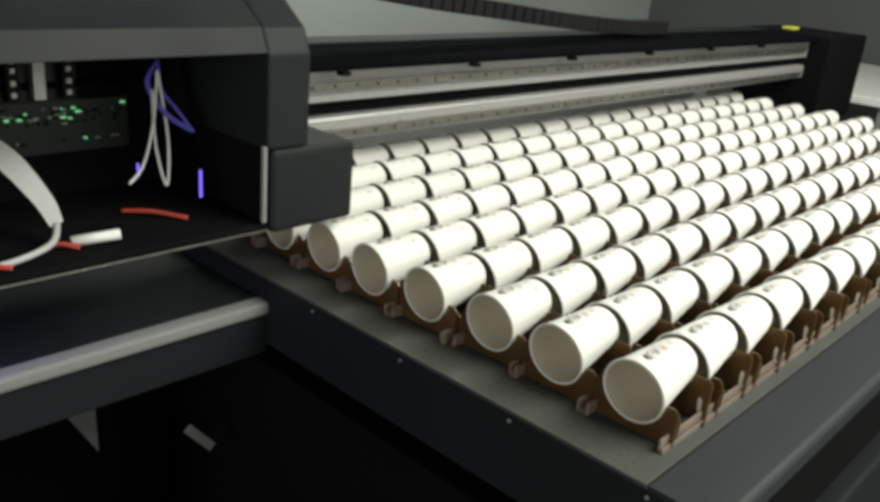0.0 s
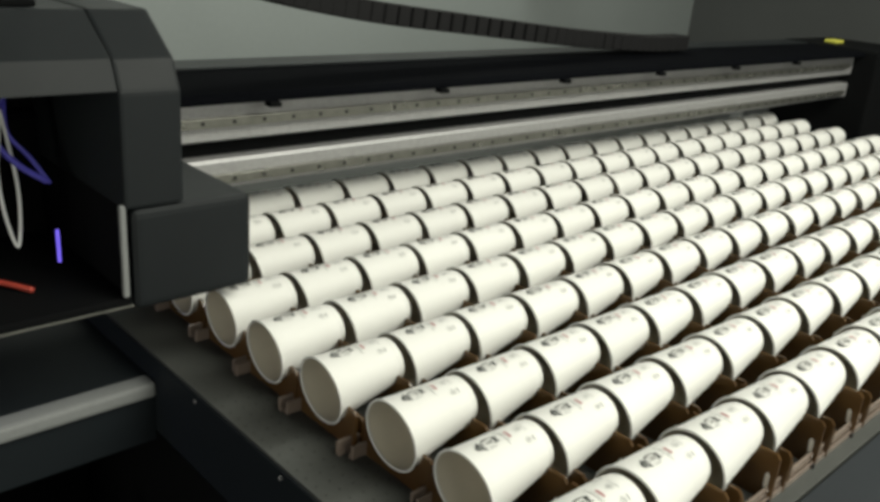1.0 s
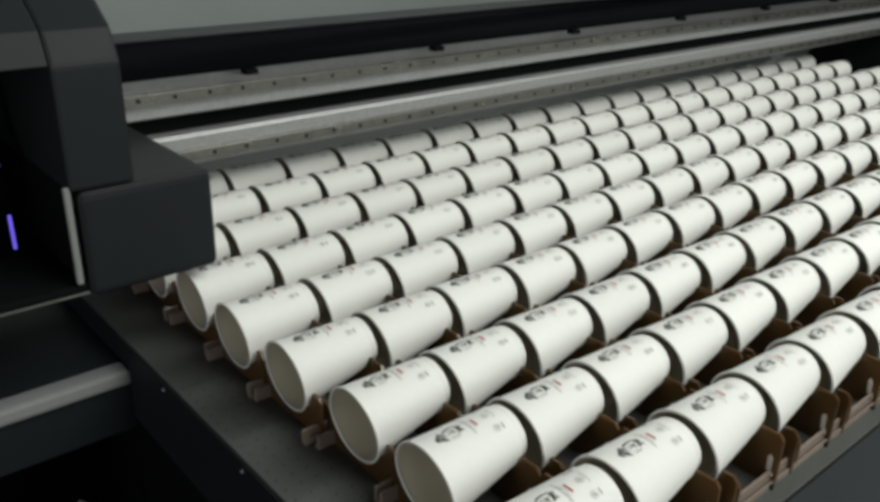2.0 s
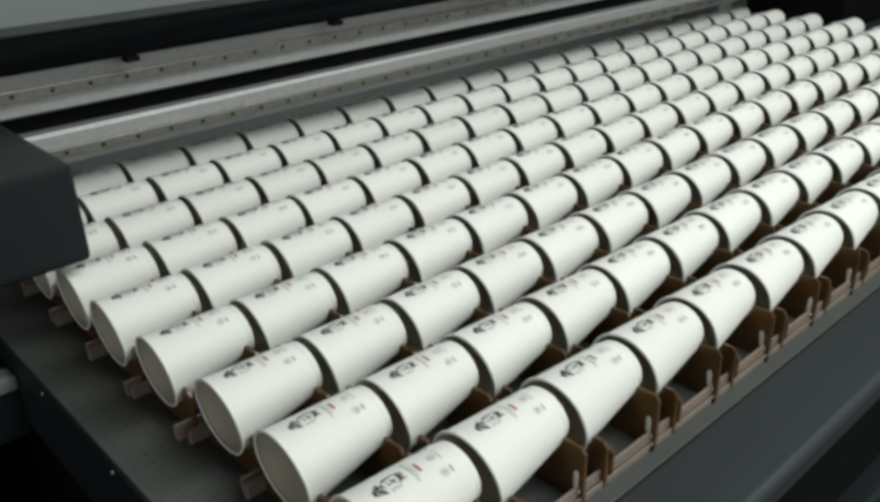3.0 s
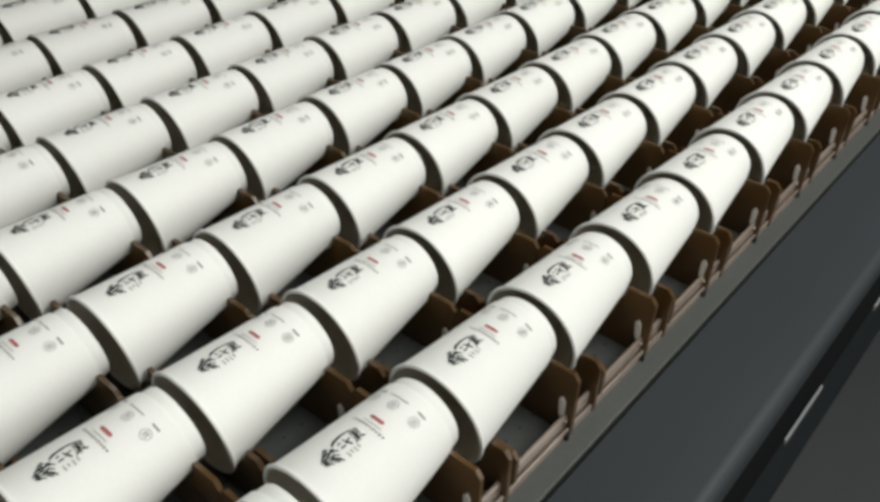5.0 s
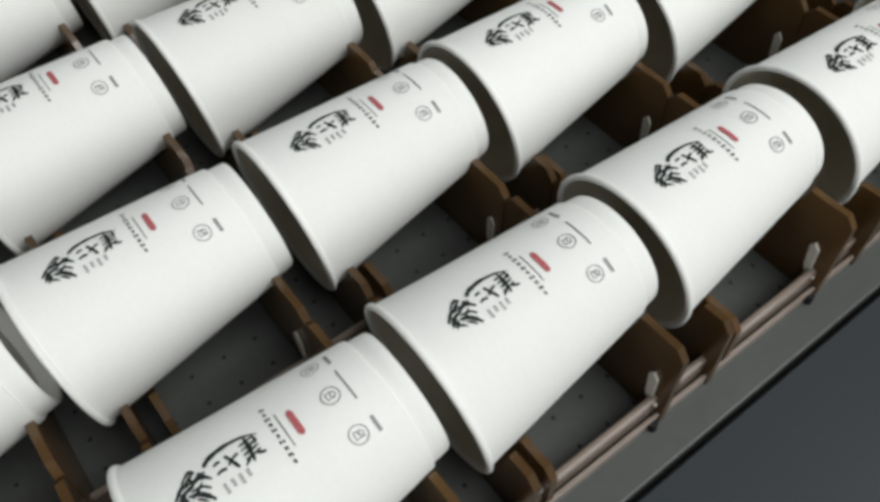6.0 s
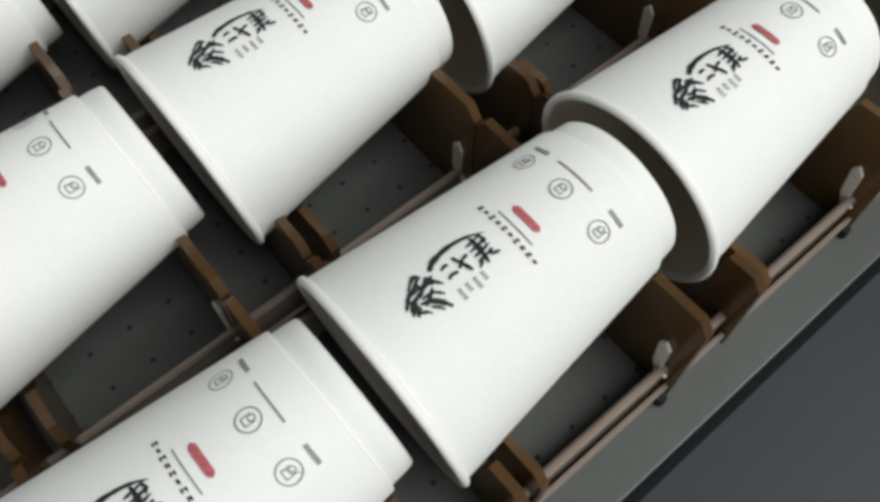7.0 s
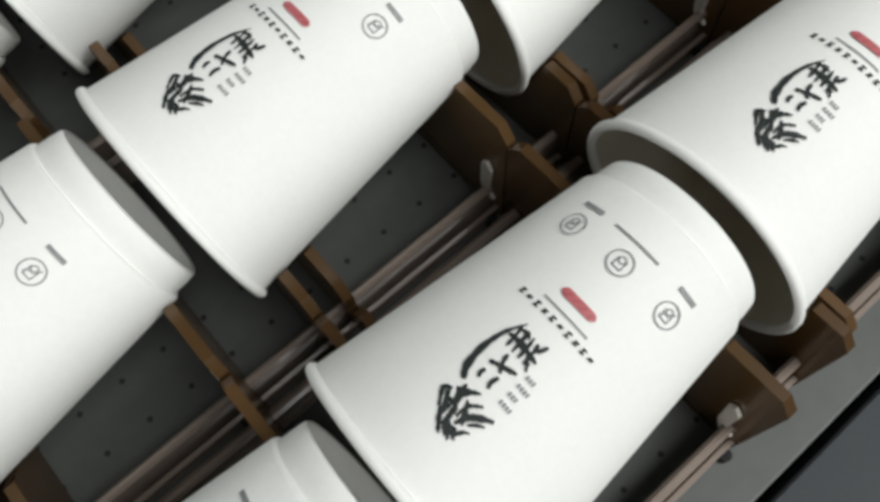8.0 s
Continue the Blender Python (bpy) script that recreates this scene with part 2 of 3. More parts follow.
for iy in range(30):
    for ix in range(70):
        x, y = -0.073 + ix * 0.0198, -0.045 + iy * 0.0200
        vs = [hb.verts.new((x + 0.0013 * math.cos(k * math.tau / 8), y + 0.0013 * math.sin(k * math.tau / 8), BZ + 0.0004)) for k in range(8)]
        hb.faces.new(vs)
holes = bed_part("suction_perforation", hb, HOLE, "tiny dark suction holes")
holes["kind"] = "stuff"

base = thing("printer_cabinet", "dark painted steel base cabinet of the flatbed printer", "cabinet", at=(1.2, 0.6, FZ), k=K)
base_inv = Matrix.Translation((-1.2, -0.6, -FZ))


def base_part(name, bm, material, label=""):
    bm.transform(base_inv)
    return part(name, bm, material, base, label)


base_part("body", box(0.06, XE - 0.1, 0.05, 1.25, FZ, BZ - 0.135, 0.01), BLACK)
base_part("front_rail", box(-0.05, XE, -0.13, 0.02, FZ, -0.42, 0.012), FRAME, "dark slate lower front beam")
base_part("end_panel", box(-0.02, 0.055, 0.0, 1.19, FZ, -0.24, 0.006), BLACK)
for x in (1.21, 1.665):
    mark = box(-0.083, 0.083, -0.134, -0.1305, -0.006, 0.006, 0.001)
    mark.transform(Matrix.Translation((x, 0, -0.518)))
    base_part("edge_mark", mark, LIGHTP, "thin pale edge mark")

# gantry foot at the left end
foot = thing("gantry_foot", "dark gantry foot housing with a pale grey front edge", "printer housing", at=(-0.6, 1.0, FZ), k=K, shift=(0.006, 0.014, 0))
foot_inv = Matrix.Translation((0.6, -1.0, -FZ))


def foot_part(name, bm, material, label=""):
    bm.transform(foot_inv)
    return part(name, bm, material, foot, label)


foot_part("top_plate", box(-1.15, -0.092, 0.712, 1.35, -0.068, -0.048, 0.003), FRAME, "dark slate top plate")
foot_part("front_edge", box(-1.15, -0.092, 0.676, 0.7115, -0.070, -0.046, 0.006), LIGHTP, "pale grey front edge strip")
foot_part("front_panel", box(-1.15, -0.092, 0.684, 0.70, -0.15, -0.0705, 0.002), FRAME)
foot_part("leg", box(-0.72, -0.56, 0.80, 1.19, FZ, -0.15, 0.005), BLACK)
foot_part("inner_panel", box(-0.60, 0.05, 1.2, 1.25, FZ, -0.151, 0.003), BLACK)
tri = bmesh.new()
ring = [[tri.verts.new((x, y, z)) for x, z in ((-0.340, -0.352), (-0.285, -0.346), (-0.283, -0.455))] for y in (0.995, 1.0)]
tri.faces.new(ring[0])
tri.faces.new(ring[1][::-1])
for k in range(3):
    tri.faces.new((ring[0][k], ring[1][k], ring[1][(k + 1) % 3], ring[0][(k + 1) % 3]))
foot_part("white_bracket", tri, LIGHTP, "small white triangular bracket")
clip = box(-0.010, 0.010, -0.003, 0.003, -0.045, 0.045, 0.002)
clip.transform(pose(-0.125, 0.868, -0.42, 0, -40, 0))
foot_part("white_clip", clip, LIGHTP, "small pale slanted clip")

# ---------------------------------------------------------------- gantry beam
gantry = thing("printer_gantry", "black gantry beam with two bright aluminium guide rails", "printer gantry", at=(1.0, 1.1, -0.04), k=K, shift=SHIFT)
gi = Matrix.Translation((-1.0, -1.1, 0.04))


def gantry_part(name, bm, material, label="", smooth=False):
    bm.transform(gi)
    return part(name, bm, material, gantry, label, smooth)


GX0, GX1 = -0.95, 2.95
gantry_part("beam_core", box(GX0, GX1, 0.990, 1.045, 0.152, 0.318, 0.003), BLACK)
gantry_part("top_cover", prism_x([(0.915, 0.318), (0.915, 0.328), (0.928, 0.334), (1.236, 0.334), (1.245, 0.327), (1.245, 0.3185), (0.924, 0.3185), (0.924, 0.318)], GX0, GX1), COVER, "black sheet metal top cover")
gantry_part("rear_strip", box(GX0, GX1, 1.150, 1.243, 0.3342, 0.340, 0.002), SHELL, "dark grey strip along the back of the cover")
for z, low, high in ((0.280, 0.242, 0.3178), (0.175, 0.1535, 0.209)):
    gantry_part("rail_ledge", prism_x([(0.9895, low), (0.962, low), (0.955, low + 0.004), (0.955, high - 0.006), (0.960, high), (0.9895, high)], GX0, GX1), ALU, "bright aluminium extrusion ledge")
    gantry_part("guide_rail", box(GX0 + 0.05, GX1 - 0.05, 0.942, 0.9545, z - 0.009, z + 0.009, 0.0015), STEEL, "grey steel linear guide rail")
    bh = None
    for k in range(60):
        x = GX0 + 0.1 + k * 0.062
        if x > GX1 - 0.08:
            break
        if bh is None:
            bh = gantry_part("bolt_hole", cyl((1.0, 1.1, -0.04), (1.0, 1.098, -0.04), 0.0036, 10), HOLE, "dark countersunk bolt hole")
            bh.matrix_basis = gi @ Matrix.Translation((x, 0.9425, z))
        else:
            share("bolt_hole", bh.data, gantry, gi @ Matrix.Translation((x, 0.9425, z)))
for x in (0.268, 0.686, 1.10, 1.52, 1.94, 2.36):
    gantry_part("cover_clip", box(x - 0.012, x + 0.012, 0.906, 0.928, 0.308, 0.3175, 0.002), BLACK)
gantry_part("end_block", box(2.952, 3.40, 0.86, 1.26, -0.03, 0.342, 0.012), BLACK, "black end housing")
gantry_part("column", box(-0.95, -0.62, 0.95, 1.22, -0.041, 0.127, 0.006), BLACK)
# added black sheet that hides the bright wall under the beam's left end
gantry_part("gap_mask", box(GX0, -0.13, 1.30, 1.312, -0.041, 0.30, 0.002), BLACK)
gantry_part("yellow_tag", box(3.05, 3.13, 1.08, 1.13, 0.3425, 0.355, 0.004), YELLOW, "yellow tag on the end housing")

# drag chain along the top of the beam
chain = thing("cable_chain", "black plastic drag chain arching onto the beam", "cable chain", at=(1.9, 1.15, 0.34), k=K, shift=SHIFT)
line = smooth_line([Vector((1.93, 1.12, 0.364)), Vector((1.75, 1.12, 0.364)), Vector((1.55, 1.12, 0.374)), Vector((1.30, 1.12, 0.392)), Vector((0.95, 1.12, 0.424)), Vector((0.62, 1.12, 0.456)), Vector((0.35, 1.11, 0.50)), Vector((0.05, 1.10, 0.575)), Vector((-0.20, 1.06, 0.62)), Vector((-0.33, 1.0, 0.60)), Vector((-0.36, 0.95, 0.53))], 16)
link = None
acc, prev = 0.0, line[0]
for k in range(1, len(line)):
    acc += (line[k] - line[k - 1]).length
    if acc >= 0.030:
        d = (line[k] - prev).normalized()
        m = Matrix.Translation((line[k] + prev) / 2 - Vector((1.9, 1.15, 0.34))) @ d.to_track_quat("X", "Z").to_matrix().to_4x4()
        if link is None:
            link = part("link", box(-0.0185, 0.0185, -0.030, 0.030, -0.0235, 0.0235, 0.003, seg=1), SOFTB, chain)
            link.matrix_basis = m
        else:
            share("link", link.data, chain, m)
        acc, prev = 0.0, line[k]

# ---------------------------------------------------------------- print carriage
SX = -0.66
car = thing("print_carriage", "charcoal print carriage with an open front and exposed electronics", "print carriage", at=(SX + 0.28, 0.78, 0.115), k=K, shift=SHIFT)
ci = Matrix.Translation((-0.28, -0.78, -0.115))


def car_part(name, bm, material, label="", smooth=False):
    bm.transform(ci)
    return part(name, bm, material, car, label, smooth)


# hood: two side cheeks with sloped upper corners, joined by a top bar
cheek = [(0.615, 0.262), (0.615, 0.41), (0.632, 0.448), (0.705, 0.500), (0.93, 0.500), (0.93, 0.262)]
car_part("left_cheek", prism_x(cheek, -0.026, 0.014, bevel=0.005), SHELL)
car_part("right_cheek", prism_x(cheek, 0.522, 0.602, bevel=0.005), SHELL)
hood = [(0.6155, 0.412), (0.6325, 0.449), (0.7055, 0.4985), (0.93, 0.4985), (0.93, 0.486), (0.712, 0.486), (0.645, 0.441), (0.640, 0.412)]
car_part("hood", prism_x(hood, 0.0145, 0.5215, bevel=0.002), SHELL, "sloped charcoal hood")
lamp_l = car_part("left_lamp_housing", box(-0.145, 0.030, 0.612, 0.925, 0.122, 0.2605, 0.012, seg=3), SHELL, "charcoal curing lamp housing")
lamp_r = car_part("right_lamp_housing", box(0.530, 0.702, 0.612, 0.925, 0.122, 0.2605, 0.012, seg=3), SHELL, "charcoal curing lamp housing")
car_part("side_liner", box(0.0301, 0.0345, 0.625, 0.92, 0.140, 0.41, 0.001), BLACK)
car_part("side_liner", box(0.5245, 0.5295, 0.625, 0.92, 0.140, 0.41, 0.001), BLACK)
car_part("edge_trim", box(0.5160, 0.5240, 0.617, 0.6245, 0.142, 0.268, 0.002), LIGHTP, "pale cut edge of the inner panel")
car_part("edge_trim", box(0.0305, 0.0350, 0.615, 0.6245, 0.126, 0.262, 0.001), LIGHTP)
car_part("floor_plate", box(0.0305, 0.5295, 0.622, 0.93, 0.126, 0.139, 0.002), BLACK, "black head plate")
car_part("front_lip", box(0.031, 0.529, 0.6185, 0.6215, 0.1262, 0.1292, 0.0008), STEEL, "bright lower front edge")
car_part("back_plate", box(-0.02, 0.595, 0.9305, 0.94, 0.122, 0.495, 0.002), BLACK)
# screws near the corner of each lamp housing
s0 = None
for hx in (-0.1463, 0.7033):
    for y in (0.66, 0.675, 0.85, 0.865):
        for z in (0.138, 0.156, 0.174):
            loc = Matrix.Translation((hx + (-0.0005 if hx < 0 else 0.0005), y, z))
            if s0 is None:
                s0 = car_part("screw", cyl((0.28 - 0.001, 0.78, 0.115), (0.28 + 0.001, 0.78, 0.115), 0.0026, 8), ALU, "small bright screw")
                s0.matrix_basis = ci @ loc
                s0.parent = lamp_l
            else:
                share("screw", s0.data, lamp_l if hx < 0 else lamp_r, ci @ loc)
# curing lamps under the housings
uv_pane = car_part("uv_window", box(-0.125, -0.055, 0.66, 0.88, 0.1165, 0.1215, 0.001), UVGLOW, "glowing violet curing lamp window")
uv_pane.parent = lamp_l
car_part("lamp_glass", box(0.585, 0.655, 0.66, 0.88, 0.1165, 0.1215, 0.001), HOLE, "dark unlit curing lamp window").parent = lamp_r
car_part("window_frame", box(-0.150, -0.1455, 0.64, 0.90, 0.116, 0.128, 0.001), ALU, "bright metal lower edge")
# circuit boards on the back plate
board_a = car_part("circuit_board", box(0.10, 0.36, 0.918, 0.924, 0.235, 0.37, 0.001), GREENB, "dark green circuit board")
board_b = car_part("circuit_board", box(0.19, 0.44, 0.905, 0.911, 0.215, 0.30, 0.001), GREENB, "dark green circuit board")
cs = None
rng = random.Random(5)
for x in (0.115, 0.150, 0.195, 0.245, 0.285, 0.330):
    block = car_part("connector_block", box(x, x + 0.018, 0.896, 0.917, 0.305, 0.375, 0.001), WHITEP if x in (0.150, 0.285) else SOFTB)
    block.parent = board_a
    if x not in (0.150, 0.285):
        for z in (0.315, 0.333, 0.352, 0.367):
            loc = Matrix.Translation((x + 0.009, 0.895, z))
            if cs is None:
                cs = car_part("terminal_pin", box(0.28 - 0.004, 0.28 + 0.004, 0.78 - 0.002, 0.78 + 0.002, 0.115 - 0.004, 0.115 + 0.004, 0.001, seg=1), WHITEP)
                cs.matrix_basis = ci @ loc
            else:
                share("terminal_pin", cs.data, car, ci @ loc)
for k in range(70):
    x, z = rng.uniform(0.2, 0.43), rng.choice((0.232, 0.262, 0.270, 0.278, 0.286)) + rng.uniform(0.0, 0.004)
    w, h = rng.uniform(0.003, 0.010), rng.uniform(0.002, 0.004)
    car_part("chip", box(x, x + w, 0.898, 0.9045, z, z + h, 0.0005, seg=1), LEDG if k % 7 == 3 else (GREENB, RIBBON, SOFTB)[k % 3]).parent = board_b
# ribbon cable, wires and red leads
rb = bmesh.new()
rp = smooth_line([Vector(p) for p in ((0.10, 0.87, 0.285), (0.13, 0.82, 0.295), (0.18, 0.76, 0.262), (0.215, 0.72, 0.205), (0.225, 0.70, 0.170))], 8)
lastv = None
for k, p in enumerate(rp):
    w = 0.026 * (1 - 0.65 * k / (len(rp) - 1))
    row = [rb.verts.new(p + Vector((-w, 0, -w * 0.3))), rb.verts.new(p + Vector((w, 0, w * 0.3))), rb.verts.new(p + Vector((w, 0.0015, w * 0.3 + 0.001))), rb.verts.new(p + Vector((-w, 0.0015, -w * 0.3 + 0.001)))]
    if lastv:
        for s in range(4):
            rb.faces.new((lastv[s], lastv[(s + 1) % 4], row[(s + 1) % 4], row[s]))
    lastv = row
car_part("ribbon_cable", rb, RIBBON, "flat grey ribbon cable", smooth=False)
car_part("white_cable", tube([(0.225, 0.70, 0.170), (0.20, 0.67, 0.152), (0.12, 0.65, 0.145), (0.04, 0.66, 0.155)], 0.005), RIBBON, "grey cable lying on the head plate", True)
car_part("white_wire", tube([(0.44, 0.80, 0.36), (0.425, 0.79, 0.28), (0.40, 0.78, 0.215), (0.37, 0.77, 0.19)], 0.0025), WHITEP, "thin white wire", True)
car_part("white_wire", tube([(0.44, 0.80, 0.36), (0.45, 0.79, 0.25), (0.44, 0.78, 0.175), (0.428, 0.79, 0.24), (0.43, 0.80, 0.33)], 0.0025), WHITEP, "thin white wire", True)
# glowing bars stand in for curing light leaking into the carriage
for x, y, z0, z1 in ((0.400, 0.80, 0.190, 0.212), (0.478, 0.74, 0.158, 0.205)):
    car_part("violet_leak", box(x, x + 0.004, y, y + 0.004, z0, z1, 0.001), UVLEAK, "small glowing strip standing for leaked violet curing light")
# blue of these wires is violet lamp light put into their colour
car_part("violet_lit_lead", tube([(0.452, 0.82, 0.372), (0.428, 0.81, 0.345), (0.432, 0.80, 0.315), (0.455, 0.79, 0.285), (0.482, 0.77, 0.265)], 0.0045), VIOLETLIT, "cable bundle coloured blue for the violet light on it", True)
car_part("violet_lit_lead", tube([(0.452, 0.82, 0.372), (0.446, 0.80, 0.330), (0.468, 0.79, 0.296), (0.486, 0.77, 0.262)], 0.003), VIOLETLIT, "", True)
car_part("white_tube", cyl((0.235, 0.68, 0.148), (0.30, 0.665, 0.152), 0.008, 12), WHITEP, "short white tube", True)
for a, b in (((0.08, 0.66, 0.144), (0.14, 0.64, 0.143)), ((0.20, 0.69, 0.144), (0.24, 0.665, 0.143)), ((0.36, 0.78, 0.144), (0.43, 0.70, 0.143))):
    car_part("red_lead", tube([a, ((a[0] + b[0]) / 2, (a[1] + b[1]) / 2 + 0.004, a[2] + 0.003), b], 0.004), REDW, "red cable lead", True)
# tray of ink parts on top of the hood
tray = car_part("top_tray", box(0.06, 0.47, 0.72, 0.90, 0.4995, 0.508, 0.002), BLACK)
car_part("top_rail", box(0.06, 0.47, 0.728, 0.738, 0.535, 0.546, 0.001), ALU)
car_part("top_rail", box(0.06, 0.47, 0.885, 0.895, 0.535, 0.546, 0.001), ALU)
for x in (0.065, 0.20, 0.33, 0.46):
    car_part("top_post", box(x, x + 0.008, 0.729, 0.737, 0.5085, 0.5345), ALU)
    car_part("top_post", box(x, x + 0.008, 0.886, 0.894, 0.5085, 0.5345), ALU)
for k in range(10):
    x = 0.09 + k * 0.037
    car_part("ink_damper", box(x, x + 0.022, 0.76, 0.85, 0.5085, 0.55, 0.003, seg=1), REDW if k in (2, 3) else SOFTB).parent = tray
    car_part("ink_tube", tube([(x + 0.011, 0.80, 0.55), (x + 0.02, 0.83, 0.585), (x + 0.03, 0.88, 0.55), (x + 0.03, 0.91, 0.505)], 0.003, 6), RIBBON if k % 2 else SOFTB, "", True)

uv = area_lamp("uv_curing_lamp", Matrix.Translation(Vector((SX - 0.09, 0.77, 0.1155)) * K + SHIFT), 0.066, 0.20, 0.6, (0.12, 0.08, 1.0))

# ---------------------------------------------------------------- things on the far wall
wb = thing("wall_box", "cream metal control box on the wall", "electrical box", at=(3.9, 3.4, 0.5))
part("case", box(-0.22, 0.22, -0.10, 0, -0.12, 0.25, 0.01), CREAM, wb)
part("knob", cyl((-0.05, -0.10, -0.02), (-0.05, -0.13, -0.02), 0.025, 16), BLACK, wb)
for x, z in ((3.25, 0.42), (4.35, 0.5)):
    hk = thing("wall_socket", "small dark socket on the pale wall", "socket", at=(x, 3.4, z))
    part("plate", box(-0.035, 0.035, -0.012, 0, -0.03, 0.03, 0.004), SOFTB, hk)
    part("plug", box(-0.015, 0.015, -0.04, -0.0122, -0.015, 0.015, 0.004), BLACK, hk)
tb = thing("side_table", "white topped work table beyond the printer", "table", at=(4.6, 1.3, GZ))
part("tabletop", box(-0.9, 0.9, -0.55, 0.55, 0.76, 0.80, 0.006), WHITEP, tb)
for sx in (-0.85, 0.85):
    for sy in (-0.5, 0.5):
        part("leg", box(sx - 0.025, sx + 0.025, sy - 0.025, sy + 0.025, 0, 0.7595, 0.003), LIGHTP, tb)


# ---------------------------------------------------------------- paper cup
def lathe(profile, seg=48):
    bm = bmesh.new()
    rings = []
    for x, r in profile:
        rings.append([bm.verts.new((x, r * math.sin(k * math.tau / seg), r * math.cos(k * math.tau / seg))) for k in range(seg)])
    for a, b in zip(rings, rings[1:]):
        for k in range(seg):
            bm.faces.new((a[k], a[(k + 1) % seg], b[(k + 1) % seg], b[k]))
    return bm, rings


def radius(x):
    return R1 - 0.0012 + (R2 - R1 + 0.0012) * x / LEN - (0.0013 if x > LEN - COLLAR else 0.0)


def wrap(strip_rows):
    """Ink laid on the cup's wall: rows of (x, arc) points, joined row by row."""
    bm = bmesh.new()
    last = None
    for row in strip_rows:
        vs = []
        for x, s in row:
            x = 0.0074 + 0.9895 * x
            s += 0.0019
            r = radius(x) + 0.0004
            a = s / r
            vs.append(bm.verts.new((x, r * math.sin(a), r * math.cos(a))))
        if last:
            for k in range(len(vs) - 1):
                bm.faces.new((last[k], last[k + 1], vs[k + 1], vs[k]))
        last = vs
    return bm


def ink_bar(x0, x1, s0, s1, into=None):
    n = max(2, int(abs(s1 - s0) / 0.003) + 1)
    rows = [[(x0, s0 + (s1 - s0) * k / (n - 1)), (x1, s0 + (s1 - s0) * k / (n - 1))] for k in range(n)]
    bm = wrap(rows)
    if into is None:
        return bm
    merge(into, bm)
    return into


def ink_stroke(pts, widths, into, jag=0.0):
    """A brush stroke through (x, arc) points with swelling width."""
    line = smooth_line([Vector((a, b, 0)) for a, b in pts], 6)
    rows = []
    for k, p in enumerate(line):
        d = (line[min(k + 1, len(line) - 1)] - line[max(k - 1, 0)]).normalized()
        u = k / (len(line) - 1) * (len(widths) - 1)
        a = int(min(u, len(widths) - 2))
        w = widths[a] + (widths[a + 1] - widths[a]) * (u - a)
        w *= 0.75 * (1 + 1.4 * jag * rng.uniform(-1, 1))
        n = Vector((-d.y, d.x, 0)) * w / 2
        rows.append([(p.x - n.x, p.y - n.y), (p.x, p.y), (p.x + n.x, p.y + n.y)])
    merge(into, wrap(rows))


def ink_ring(cx, cs, r0, r1, into, seg=28):
    rows = []
    for k in range(seg + 1):
        a = k * math.tau / seg
        rows.append([(cx + r0 * math.cos(a), cs + r0 * math.sin(a)), (cx + r1 * math.cos(a), cs + r1 * math.sin(a))])
    merge(into, wrap(rows))


